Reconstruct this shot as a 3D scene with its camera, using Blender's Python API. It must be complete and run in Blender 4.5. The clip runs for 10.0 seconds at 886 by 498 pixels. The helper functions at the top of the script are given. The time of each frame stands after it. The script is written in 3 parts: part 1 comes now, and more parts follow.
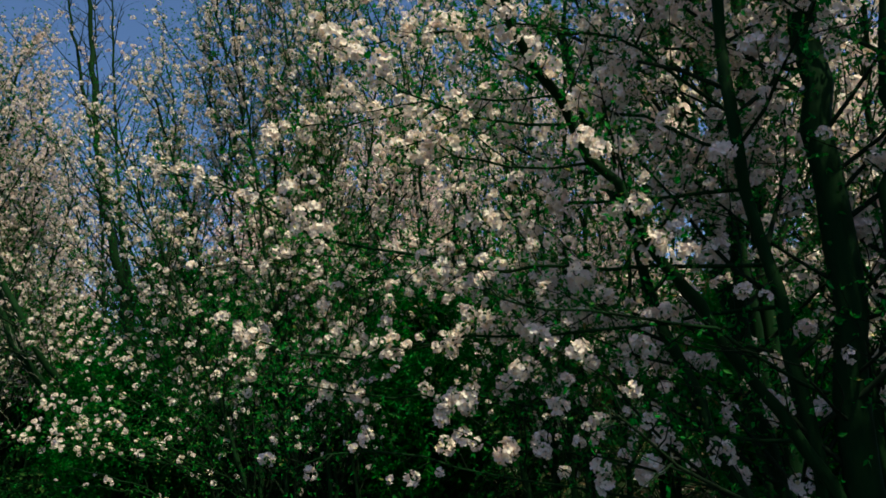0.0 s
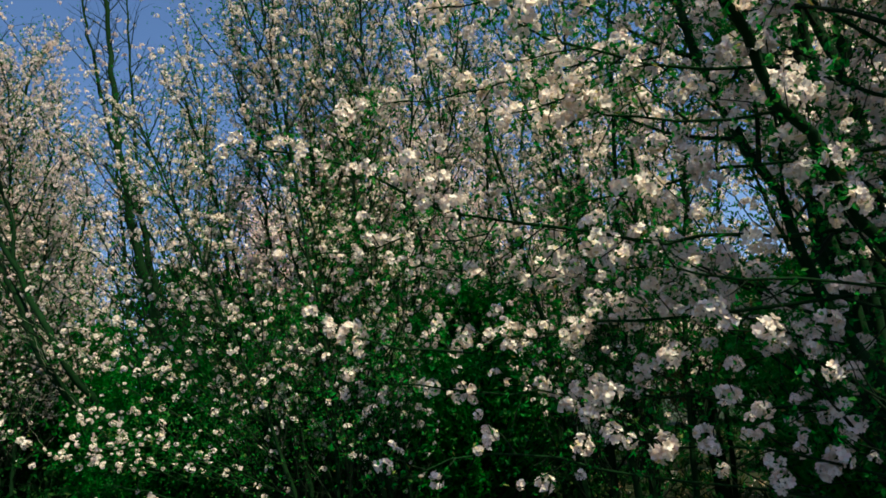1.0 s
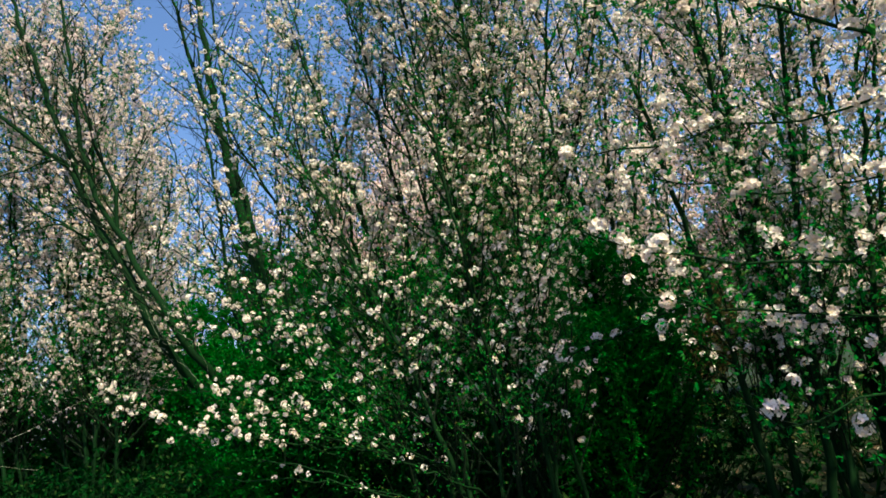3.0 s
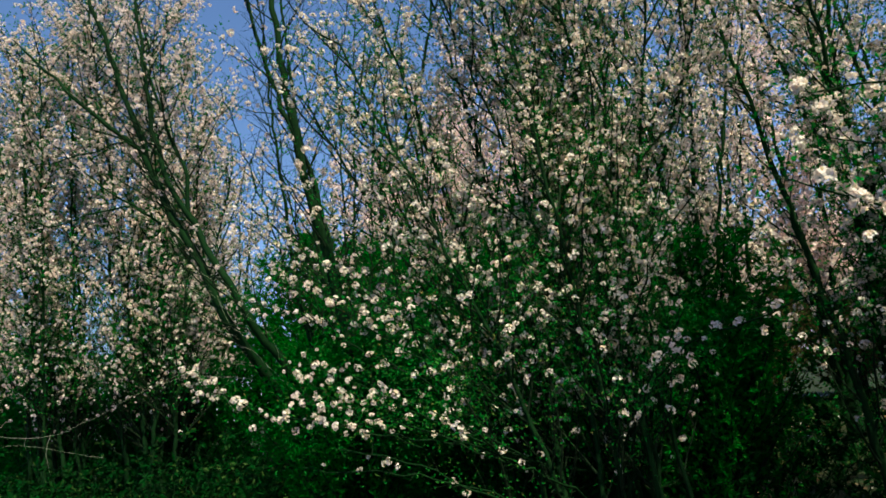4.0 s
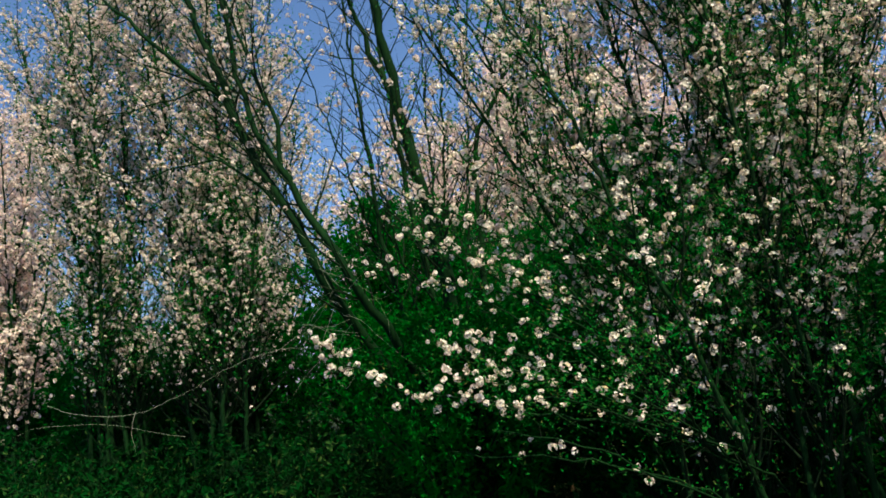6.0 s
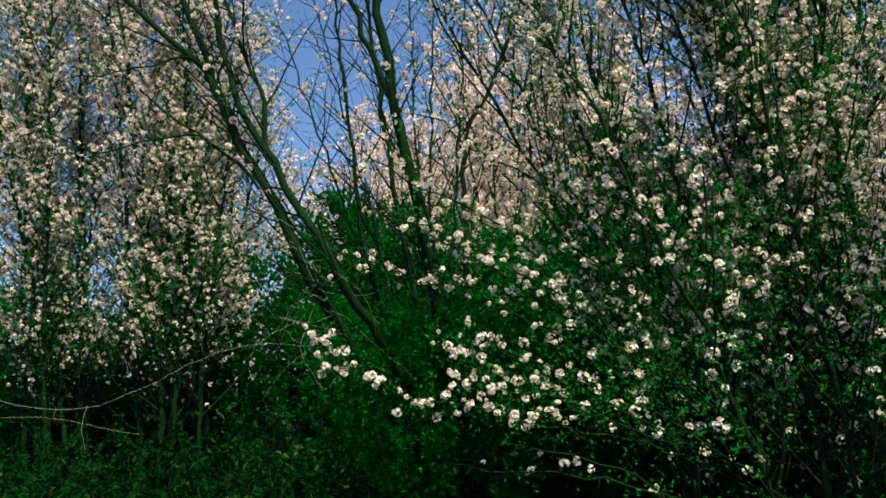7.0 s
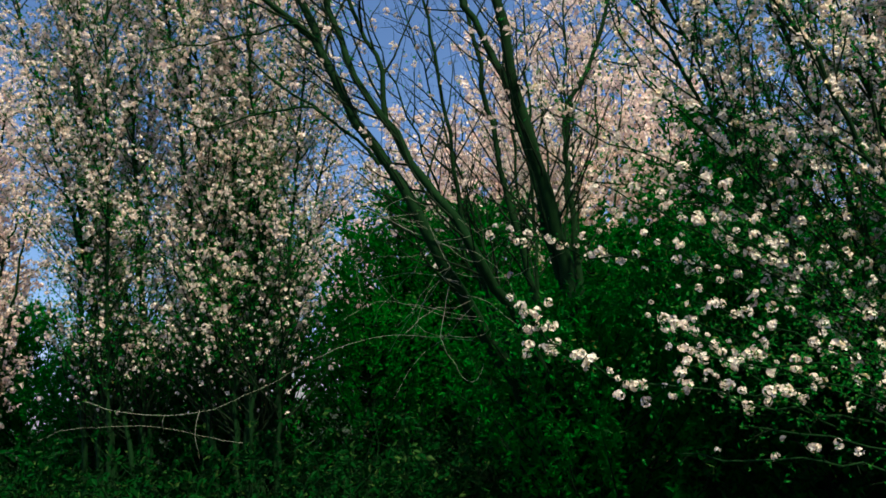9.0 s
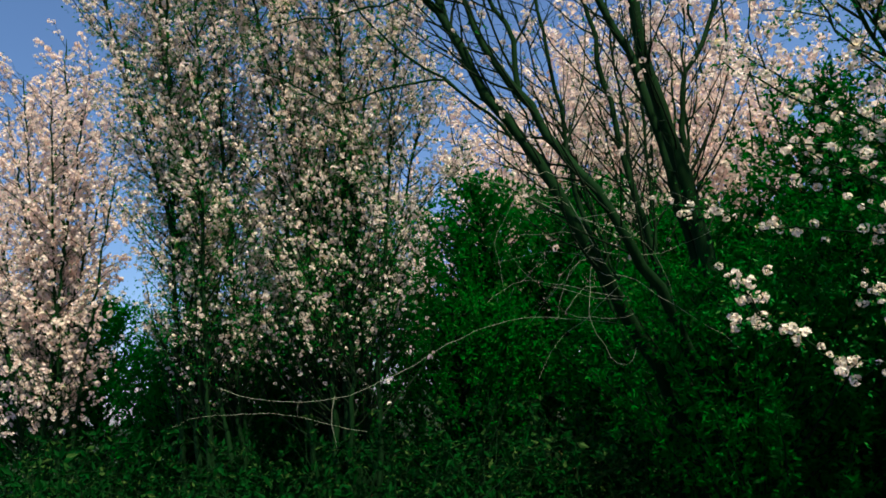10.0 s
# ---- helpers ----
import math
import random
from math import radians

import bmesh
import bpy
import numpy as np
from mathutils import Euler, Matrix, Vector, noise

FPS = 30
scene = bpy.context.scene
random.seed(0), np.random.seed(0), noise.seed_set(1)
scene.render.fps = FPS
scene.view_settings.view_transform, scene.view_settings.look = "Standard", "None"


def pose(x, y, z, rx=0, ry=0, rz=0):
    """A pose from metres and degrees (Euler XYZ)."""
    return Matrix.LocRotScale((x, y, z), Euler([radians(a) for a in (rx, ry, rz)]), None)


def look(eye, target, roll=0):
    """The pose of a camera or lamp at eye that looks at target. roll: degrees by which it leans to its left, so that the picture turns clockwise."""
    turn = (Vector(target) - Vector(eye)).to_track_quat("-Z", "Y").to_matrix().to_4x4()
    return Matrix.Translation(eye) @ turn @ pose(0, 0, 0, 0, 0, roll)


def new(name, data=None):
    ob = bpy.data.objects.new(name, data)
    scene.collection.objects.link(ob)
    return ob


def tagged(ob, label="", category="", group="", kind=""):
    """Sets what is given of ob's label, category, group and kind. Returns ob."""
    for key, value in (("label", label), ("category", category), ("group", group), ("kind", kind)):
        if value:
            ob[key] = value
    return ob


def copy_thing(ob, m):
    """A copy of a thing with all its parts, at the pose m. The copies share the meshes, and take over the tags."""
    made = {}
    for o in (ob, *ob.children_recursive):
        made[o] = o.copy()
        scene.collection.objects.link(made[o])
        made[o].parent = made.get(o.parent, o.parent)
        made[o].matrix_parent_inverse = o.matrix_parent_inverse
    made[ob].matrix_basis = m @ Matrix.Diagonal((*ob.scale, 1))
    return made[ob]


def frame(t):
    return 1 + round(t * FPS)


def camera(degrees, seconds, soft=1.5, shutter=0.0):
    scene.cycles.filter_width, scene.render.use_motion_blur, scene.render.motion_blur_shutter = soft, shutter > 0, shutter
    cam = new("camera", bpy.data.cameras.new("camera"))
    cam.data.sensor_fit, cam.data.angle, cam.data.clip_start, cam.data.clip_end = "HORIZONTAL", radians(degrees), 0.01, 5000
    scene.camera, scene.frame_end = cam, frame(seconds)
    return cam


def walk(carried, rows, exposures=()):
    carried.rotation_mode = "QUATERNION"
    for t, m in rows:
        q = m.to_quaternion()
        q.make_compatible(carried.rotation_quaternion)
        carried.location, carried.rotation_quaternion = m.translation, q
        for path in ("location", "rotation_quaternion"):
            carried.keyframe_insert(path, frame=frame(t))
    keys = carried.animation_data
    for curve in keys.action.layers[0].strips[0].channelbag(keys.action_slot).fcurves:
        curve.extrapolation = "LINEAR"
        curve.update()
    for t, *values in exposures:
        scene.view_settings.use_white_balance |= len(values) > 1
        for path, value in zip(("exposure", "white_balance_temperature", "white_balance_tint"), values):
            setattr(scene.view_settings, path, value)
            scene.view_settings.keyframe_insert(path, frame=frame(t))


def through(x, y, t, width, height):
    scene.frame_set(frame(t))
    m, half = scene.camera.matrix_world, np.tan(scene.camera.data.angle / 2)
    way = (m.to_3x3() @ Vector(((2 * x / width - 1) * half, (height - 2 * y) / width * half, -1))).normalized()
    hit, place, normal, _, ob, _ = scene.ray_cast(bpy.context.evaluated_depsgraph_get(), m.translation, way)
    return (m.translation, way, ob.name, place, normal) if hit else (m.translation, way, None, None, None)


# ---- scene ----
cam = camera(63.7, 10.0, soft=1.7)
PATH = [
    (0, (0.000, 0.000, 1.450), (-0.128, 1.952, 1.867), -4.8),
    (0.5, (-0.182, 0.097, 1.423), (-0.331, 2.041, 1.869), -4.9),
    (1, (-0.350, 0.193, 1.454), (-0.471, 2.141, 1.890), -6.6),
    (1.5, (-0.513, 0.351, 1.447), (-0.638, 2.300, 1.881), -7.4),
    (2, (-0.714, 0.430, 1.439), (-0.868, 2.376, 1.874), -7.6),
    (2.5, (-0.888, 0.518, 1.453), (-1.090, 2.465, 1.859), -7.6),
    (3, (-1.067, 0.587, 1.456), (-1.305, 2.535, 1.841), -8.4),
    (3.2, (-1.145, 0.619, 1.454), (-1.398, 2.565, 1.841), -8.4),
    (4.3, (-1.576, 0.825, 1.437), (-1.910, 2.755, 1.843), -6.9),
    (4.5, (-1.673, 0.869, 1.455), (-1.994, 2.804, 1.846), -6.9),
    (5, (-1.878, 1.002, 1.457), (-2.184, 2.947, 1.811), -7.4),
    (5.5, (-2.084, 1.112, 1.496), (-2.417, 3.055, 1.834), -7.7),
    (5.7, (-2.161, 1.117, 1.513), (-2.519, 3.056, 1.849), -7.5),
    (6.8, (-2.544, 1.357, 1.577), (-2.829, 3.311, 1.893), -4.9),
    (7, (-2.606, 1.382, 1.565), (-2.814, 3.344, 1.895), -4.7),
    (7.5, (-2.750, 1.498, 1.553), (-2.823, 3.458, 1.948), -5.4),
    (8, (-2.975, 1.597, 1.570), (-3.033, 3.555, 1.973), -6.5),
    (8.5, (-3.235, 1.607, 1.550), (-3.342, 3.565, 1.942), -6.7),
    (9, (-3.489, 1.713, 1.507), (-3.668, 3.670, 1.879), -6.5),
    (9.5, (-3.748, 1.800, 1.547), (-3.999, 3.749, 1.918), -6.0),
    (10, (-4.058, 1.834, 1.507), (-4.331, 3.780, 1.882), -6.8),
]
walk(cam, [(t, look(eye, target, roll)) for t, eye, target, roll in PATH],
     [(0.0, 0.6, 8600, -90), (0.5, 0.88, 8600, -90), (1.5, 0.92, 8600, -90), (2.5, 0.92, 8600, -90), (3.0, 1.42, 8600, -90), (3.3, 1.4, 8600, -90), (4.4, 1.0, 8600, -90), (5.5, 1.03, 8600, -90), (7.0, 1.14, 8600, -90), (8.0, 1.06, 8600, -90), (10.0, 1.0, 8600, -90)])

# ---- world, sun, exposure ----
SUN_ELEVATION, SUN_AZIMUTH = radians(60), radians(142)   # azimuth from +y towards +x
world = bpy.data.worlds.new("sky")
scene.world = world
world.use_nodes = True
wn = world.node_tree.nodes
sky = wn.new("ShaderNodeTexSky")
sky.sky_type = "NISHITA"
sky.sun_disc = False
sky.sun_elevation, sky.sun_rotation = SUN_ELEVATION, SUN_AZIMUTH
sky.altitude, sky.air_density, sky.dust_density, sky.ozone_density = 200, 1.0, 1.2, 4.0
wn["Background"].inputs["Strength"].default_value = 0.068
deep = wn.new("ShaderNodeMix")      # clear spring sky, a deeper blue than the model gives
deep.data_type, deep.blend_type = "RGBA", "MULTIPLY"
deep.inputs["Factor"].default_value = 1.0
deep.inputs["B"].default_value = (1.50, 0.86, 1.84, 1)
world.node_tree.links.new(sky.outputs["Color"], deep.inputs["A"])
world.node_tree.links.new(deep.outputs["Result"], wn["Background"].inputs["Color"])

sun_data = bpy.data.lights.new("sun", "SUN")
sun_data.energy, sun_data.angle, sun_data.color = 5.0, radians(0.55), (0.97, 0.580, 0.82)
sun = new("sun", sun_data)
sun_way = Vector((math.sin(SUN_AZIMUTH) * math.cos(SUN_ELEVATION), math.cos(SUN_AZIMUTH) * math.cos(SUN_ELEVATION), math.sin(SUN_ELEVATION)))
sun.matrix_world = look(sun_way * 40, (0, 0, 0))


# ---- materials ----
def material(name):
    m = bpy.data.materials.new(name)
    m.use_nodes = True
    return m, m.node_tree.nodes, m.node_tree.links, m.node_tree.nodes["Principled BSDF"]


def ramp(nodes, links, value, stops):
    r = nodes.new("ShaderNodeValToRGB")
    while len(r.color_ramp.elements) < len(stops):
        r.color_ramp.elements.new(0.5)
    for e, (p, c) in zip(r.color_ramp.elements, stops):
        e.position, e.color = p, (*c, 1)
    links.new(value, r.inputs["Fac"])
    return r.outputs["Color"]


def petal_material(name, stops, through, gloss=0.12):
    """Thin petal or leaf: a matt face, with part of the light passing through."""
    m, n, l, bsdf = material(name)
    geo = n.new("ShaderNodeNewGeometry")
    info = n.new("ShaderNodeObjectInfo")
    add = n.new("ShaderNodeMath")
    add.operation = "ADD"
    l.new(geo.outputs["Random Per Island"], add.inputs[0])
    l.new(info.outputs["Random"], add.inputs[1])
    wrap = n.new("ShaderNodeMath")
    wrap.operation = "FRACT"
    l.new(add.outputs[0], wrap.inputs[0])
    colour = ramp(n, l, wrap.outputs[0], stops)
    l.new(colour, bsdf.inputs["Base Color"])
    bsdf.inputs["Roughness"].default_value = 0.65
    bsdf.inputs["Specular IOR Level"].default_value = gloss
    tr = n.new("ShaderNodeBsdfTranslucent")
    l.new(colour, tr.inputs["Color"])
    mix = n.new("ShaderNodeMixShader")
    mix.inputs[0].default_value = through
    l.new(bsdf.outputs[0], mix.inputs[1])
    l.new(tr.outputs[0], mix.inputs[2])
    l.new(mix.outputs[0], n["Material Output"].inputs["Surface"])
    return m


def noise_material(name, stops, scale, rough, bump, stretch=(1, 1, 1), fine=6.0):
    m, n, l, bsdf = material(name)
    co = n.new("ShaderNodeTexCoord")
    mp = n.new("ShaderNodeMapping")
    mp.inputs["Scale"].default_value = stretch
    l.new(co.outputs["Object"], mp.inputs["Vector"])
    big, small = n.new("ShaderNodeTexNoise"), n.new("ShaderNodeTexNoise")
    for t, s in ((big, scale), (small, scale * fine)):
        t.inputs["Scale"].default_value, t.inputs["Detail"].default_value = s, 6
        l.new(mp.outputs[0], t.inputs["Vector"])
    mix = n.new("ShaderNodeMix")
    mix.inputs[0].default_value = 0.5
    l.new(big.outputs["Fac"], mix.inputs[2])
    l.new(small.outputs["Fac"], mix.inputs[3])
    l.new(ramp(n, l, mix.outputs[0], stops), bsdf.inputs["Base Color"])
    bsdf.inputs["Roughness"].default_value = rough
    bsdf.inputs["Specular IOR Level"].default_value = 0.12
    bp = n.new("ShaderNodeBump")
    bp.inputs["Strength"].default_value, bp.inputs["Distance"].default_value = bump, 0.01
    l.new(mix.outputs[0], bp.inputs["Height"])
    l.new(bp.outputs[0], bsdf.inputs["Normal"])
    return m


PETAL = petal_material("petal", [(0.0, (0.86, 0.775, 0.69)), (0.45, (0.86, 0.76, 0.68)), (0.8, (0.87, 0.70, 0.65)), (0.96, (0.82, 0.66, 0.50)), (1.0, (0.60, 0.50, 0.26))], 0.30)
BLUSH_PETAL = petal_material("blush_petal", [(0.0, (0.86, 0.72, 0.67)), (0.5, (0.85, 0.66, 0.62)), (0.85, (0.86, 0.76, 0.67)), (1.0, (0.76, 0.54, 0.46))], 0.40)
PALE_PETAL = petal_material("pale_petal", [(0.0, (0.86, 0.75, 0.68)), (0.45, (0.86, 0.73, 0.66)), (0.8, (0.86, 0.68, 0.63)), (1.0, (0.78, 0.60, 0.48))], 0.34)
YOUNG_LEAF = petal_material("young_leaf", [(0.0, (0.024, 0.135, 0.015)), (0.6, (0.036, 0.170, 0.020)), (0.93, (0.07, 0.18, 0.030)), (1.0, (0.20, 0.15, 0.05))], 0.38)
EVERGREEN = petal_material("evergreen", [(0.0, (0.014, 0.092, 0.006)), (0.7, (0.021, 0.122, 0.009)), (0.9, (0.030, 0.130, 0.013)), (1.0, (0.060, 0.145, 0.025))], 0.38, 0.04)
OLD_LEAF = petal_material("old_leaf", [(0.0, (0.040, 0.045, 0.014)), (0.6, (0.065, 0.058, 0.020)), (1.0, (0.13, 0.095, 0.040))], 0.25, 0.06)
# blades near black: the shade under the trees is put into the colour
SHADE_GRASS = petal_material("shade_dark_blade", [(0.0, (0.005, 0.024, 0.003)), (0.85, (0.009, 0.036, 0.005)), (1.0, (0.10, 0.09, 0.035))], 0.15, 0.04)
# bramble leaf colours darkened to carry the shade of the low growth
SHADE_BRAMBLE = petal_material("shade_dark_bramble_leaf", [(0.0, (0.004, 0.022, 0.002)), (0.85, (0.006, 0.032, 0.004)), (1.0, (0.05, 0.08, 0.02))], 0.10, 0.04)
LITTER = petal_material("dry_leaf", [(0.0, (0.05, 0.034, 0.02)), (0.7, (0.11, 0.075, 0.04)), (1.0, (0.28, 0.21, 0.13))], 0.12, 0.06)
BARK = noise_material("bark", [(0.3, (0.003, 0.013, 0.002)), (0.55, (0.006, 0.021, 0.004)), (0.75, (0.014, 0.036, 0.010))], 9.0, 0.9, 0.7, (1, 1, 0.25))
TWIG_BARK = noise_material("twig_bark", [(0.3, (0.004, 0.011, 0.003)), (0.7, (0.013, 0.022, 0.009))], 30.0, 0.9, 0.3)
DRY_TWIG = noise_material("dry_twig", [(0.3, (0.17, 0.18, 0.12)), (0.7, (0.32, 0.32, 0.24))], 30.0, 0.6, 0.3)
# soil colours lowered, so the ground itself holds the shade of the trees
SHADE_SOIL = noise_material("soil", [(0.3, (0.008, 0.010, 0.004)), (0.5, (0.018, 0.022, 0.009)), (0.62, (0.020, 0.040, 0.012)), (0.8, (0.09, 0.07, 0.04))], 0.9, 0.95, 0.8, fine=14.0)


# ---- mesh building ----
def mesh_from(name, verts, tris=None, quads=None, mat=None, smooth=False):
    m = bpy.data.meshes.new(name)
    verts = np.asarray(verts, np.float32)
    blocks = [np.asarray(b, np.int32) for b in (tris, quads) if b is not None and len(b)]
    sizes = np.concatenate([np.full(len(b), b.shape[1], np.int32) for b in blocks])
    loops = np.concatenate([b.ravel() for b in blocks])
    m.vertices.add(len(verts))
    m.vertices.foreach_set("co", verts.ravel())
    m.loops.add(len(loops))
    m.loops.foreach_set("vertex_index", loops)
    m.polygons.add(len(sizes))
    m.polygons.foreach_set("loop_start", np.concatenate([[0], np.cumsum(sizes)[:-1]]).astype(np.int32))
    m.polygons.foreach_set("use_smooth", np.full(len(sizes), smooth))
    m.update(calc_edges=True)
    if mat:
        m.materials.append(mat)
    return m


def part(name, mesh, parent, label="", kind=""):
    ob = new(name, mesh)
    ob.parent = parent
    return tagged(ob, label=label, kind=kind)


def thing(name, place, label, category, group="", kind=""):
    ob = new(name)
    ob.location = place
    ob.empty_display_size = 0.2
    return tagged(ob, label=label, category=category, group=group, kind=kind)


def unit(v):
    return v / (np.linalg.norm(v, axis=-1, keepdims=True) + 1e-9)


def spline(ctrl, step=0.12):
    """A smooth line through the control points."""
    p = np.asarray(ctrl, float)
    p = np.vstack([2 * p[0] - p[1], p, 2 * p[-1] - p[-2]])
    out = []
    for a, b, c, d in zip(p[:-3], p[1:-2], p[2:-1], p[3:]):
        k = max(2, int(np.linalg.norm(c - b) / step))
        t = np.linspace(0, 1, k, endpoint=False)[:, None]
        out.append(0.5 * (2 * b + (c - a) * t + (2 * a - 5 * b + 4 * c - d) * t * t + (3 * b - a - 3 * c + d) * t ** 3))
    return np.vstack(out + [p[-2:-1]])


class Tubes:
    """Tapered round branches gathered into one mesh."""

    def __init__(self):
        self.verts, self.quads, self.count = [], [], 0

    def add(self, pts, r0, r1, sides=5, knobs=0.0, rng=None):
        n = len(pts)
        tan = unit(np.gradient(pts, axis=0))
        ref = np.array([0.31, 0.82, 0.2]) if abs(tan[0, 1]) < 0.8 else np.array([0.9, 0.1, 0.3])
        a = unit(np.cross(tan, ref))
        b = np.cross(tan, a)
        r = np.linspace(0, 1, n) ** 0.8
        r = (r0 + (r1 - r0) * r)
        if knobs:
            r = r * (1 + knobs * rng.normal(size=n))
        r[-1] *= 0.3
        ang = np.linspace(0, 2 * np.pi, sides, endpoint=False)
        ring = pts[:, None] + r[:, None, None] * (np.cos(ang)[None, :, None] * a[:, None] + np.sin(ang)[None, :, None] * b[:, None])
        i = np.arange(n - 1)[:, None] * sides + np.arange(sides)[None]
        j = np.arange(n - 1)[:, None] * sides + (np.arange(sides)[None] + 1) % sides
        self.verts.append(ring.reshape(-1, 3))
        self.quads.append(np.stack([i, j, j + sides, i + sides], -1).reshape(-1, 4) + self.count)
        self.count += n * sides

    def mesh(self, name, mat, origin):
        return mesh_from(name, np.vstack(self.verts) - np.asarray(origin), quads=np.vstack(self.quads), mat=mat, smooth=True)


def wander(rng, p, d, length, lift, jitter, n=6):
    """A branch that bends upward (or down, with a negative lift) as it grows."""
    pts, d, step = [np.array(p, float)], unit(np.array(d, float)), length / n
    for _ in range(n):
        d = unit(d + np.array([0, 0, lift * step]) + rng.normal(size=3) * jitter)
        pts.append(pts[-1] + d * step)
    return np.array(pts)


def turned(axis, rng):
    """Rotations that carry z to each axis, with a random spin."""
    z = unit(axis)
    a = unit(np.cross(z, unit(rng.normal(size=z.shape))))
    return np.stack([a, np.cross(z, a), z], -1)


def flower_heads(seed, flowers, spread, petals_open, grain=0.46):
    """A corymb: flowers on short stalks over a dome. Fine ones have five separate petals, plain ones a cupped pentagon."""
    rng = np.random.default_rng(seed)
    verts, tris = [], []
    k = 0
    for i in range(flowers):
        z = 1 - (i + 0.5) / flowers * 1.35
        a0 = i * 2.4 + rng.random() * 0.8
        up = unit(np.array([math.cos(a0) * math.sqrt(1 - z * z), math.sin(a0) * math.sqrt(1 - z * z), z]) + rng.normal(size=3) * 0.2 * spread)
        centre = up * (0.94 - grain) * (0.85 + 0.3 * rng.random()) * np.array([1.1, 1.1, 0.8])
        m = turned(unit(up + rng.normal(size=3) * 0.25)[None], rng)[0]
        size = grain * (0.85 + 0.3 * rng.random())
        if petals_open:
            for q in range(5):
                a = q * 2 * np.pi / 5
                out, side = np.array([np.cos(a), np.sin(a), 0]), np.array([-np.sin(a), np.cos(a), 0])
                cup = 0.25 + 0.35 * rng.random()
                pts = np.array([out * 0.08, out * 0.55 + side * 0.42, out * 1.0 + side * 0.24, out * 1.0 - side * 0.24, out * 0.55 - side * 0.42])
                pts[:, 2] = [0, 0.5 * cup, cup * 0.8, cup * 0.8, 0.5 * cup]
                pts[2:4, 2] += rng.normal(size=2) * 0.08
                verts.append(centre + (pts * size) @ m.T)
                tris += [(k, k + 1, k + 4), (k + 1, k + 2, k + 4), (k + 2, k + 3, k + 4)]
                k += 5
        else:
            a = np.arange(4) * np.pi / 2 + rng.normal(size=4) * 0.2
            pts = np.vstack([[0, 0, -0.15], np.stack([np.cos(a), np.sin(a), 0.1 + 0.4 * rng.random(4)], -1)])
            verts.append(centre + (pts * size) @ m.T)
            tris += [(k, k + 1 + q, k + 1 + (q + 1) % 4) for q in range(4)]
            k += 5
    return np.vstack(verts) * 0.62, np.array(tris)


def leaf_tuft(seed, leaves):
    """A few young folded leaves round the base of a flower head."""
    rng = np.random.default_rng(seed)
    verts, tris = [], []
    for i in range(leaves):
        m = turned(unit(np.array([*rng.normal(size=2), 0.3 + 0.4 * rng.random()]))[None], rng)[0]
        w, h = 0.16 + 0.08 * rng.random(), 0.7 + 0.5 * rng.random()
        pts = np.array([[0, 0, 0.1], [w, 0.1, 0.45 * h], [-w, 0.1, 0.45 * h], [0, 0.06, h]])
        verts.append(pts @ m.T)
        k = 4 * i
        tris += [(k, k + 1, k + 3), (k, k + 3, k + 2)]
    return np.vstack(verts) * 0.7, np.array(tris)


FINE = [flower_heads(10 + i, 12 + i, 0.9, True, 0.35) for i in range(4)]
PLAIN = [flower_heads(20 + i, 11, 0.9, False, 0.36) for i in range(5)]
FAR = [flower_heads(30 + i, 3, 0.9, False, 0.5) for i in range(3)]
MID = [flower_heads(35 + i, 6, 0.9, False, 0.44) for i in range(3)]
TUFTS = [leaf_tuft(40 + i, 3) for i in range(4)]


def scatter(rng, templates, places, axes, sizes):
    """Copies of small shapes, gathered into one array of points and one of triangles."""
    which = rng.integers(len(templates), size=len(places))
    verts, tris, count = [], [], 0
    for w, (tv, tt) in enumerate(templates):
        pick = which == w
        if not pick.any():
            continue
        rot = turned(axes[pick], rng)
        v = np.einsum("kij,vj->kvi", rot, tv) * sizes[pick][:, None, None] + places[pick][:, None]
        verts.append(v.reshape(-1, 3))
        tris.append((tt[None] + (np.arange(pick.sum()) * len(tv))[:, None, None]).reshape(-1, 3) + count)
        count += pick.sum() * len(tv)
    return np.vstack(verts), np.vstack(tris)


CLUMPS = [np.array(k) for k in ((9.0, 3.0, 14.0), (-13.0, 6.0, 8.0), (4.0, -15.0, -9.0), (17.0, 9.0, -6.0))]
FINE_MESHES = [mesh_from("blossom", v, tris=t, mat=PETAL) for v, t in FINE]


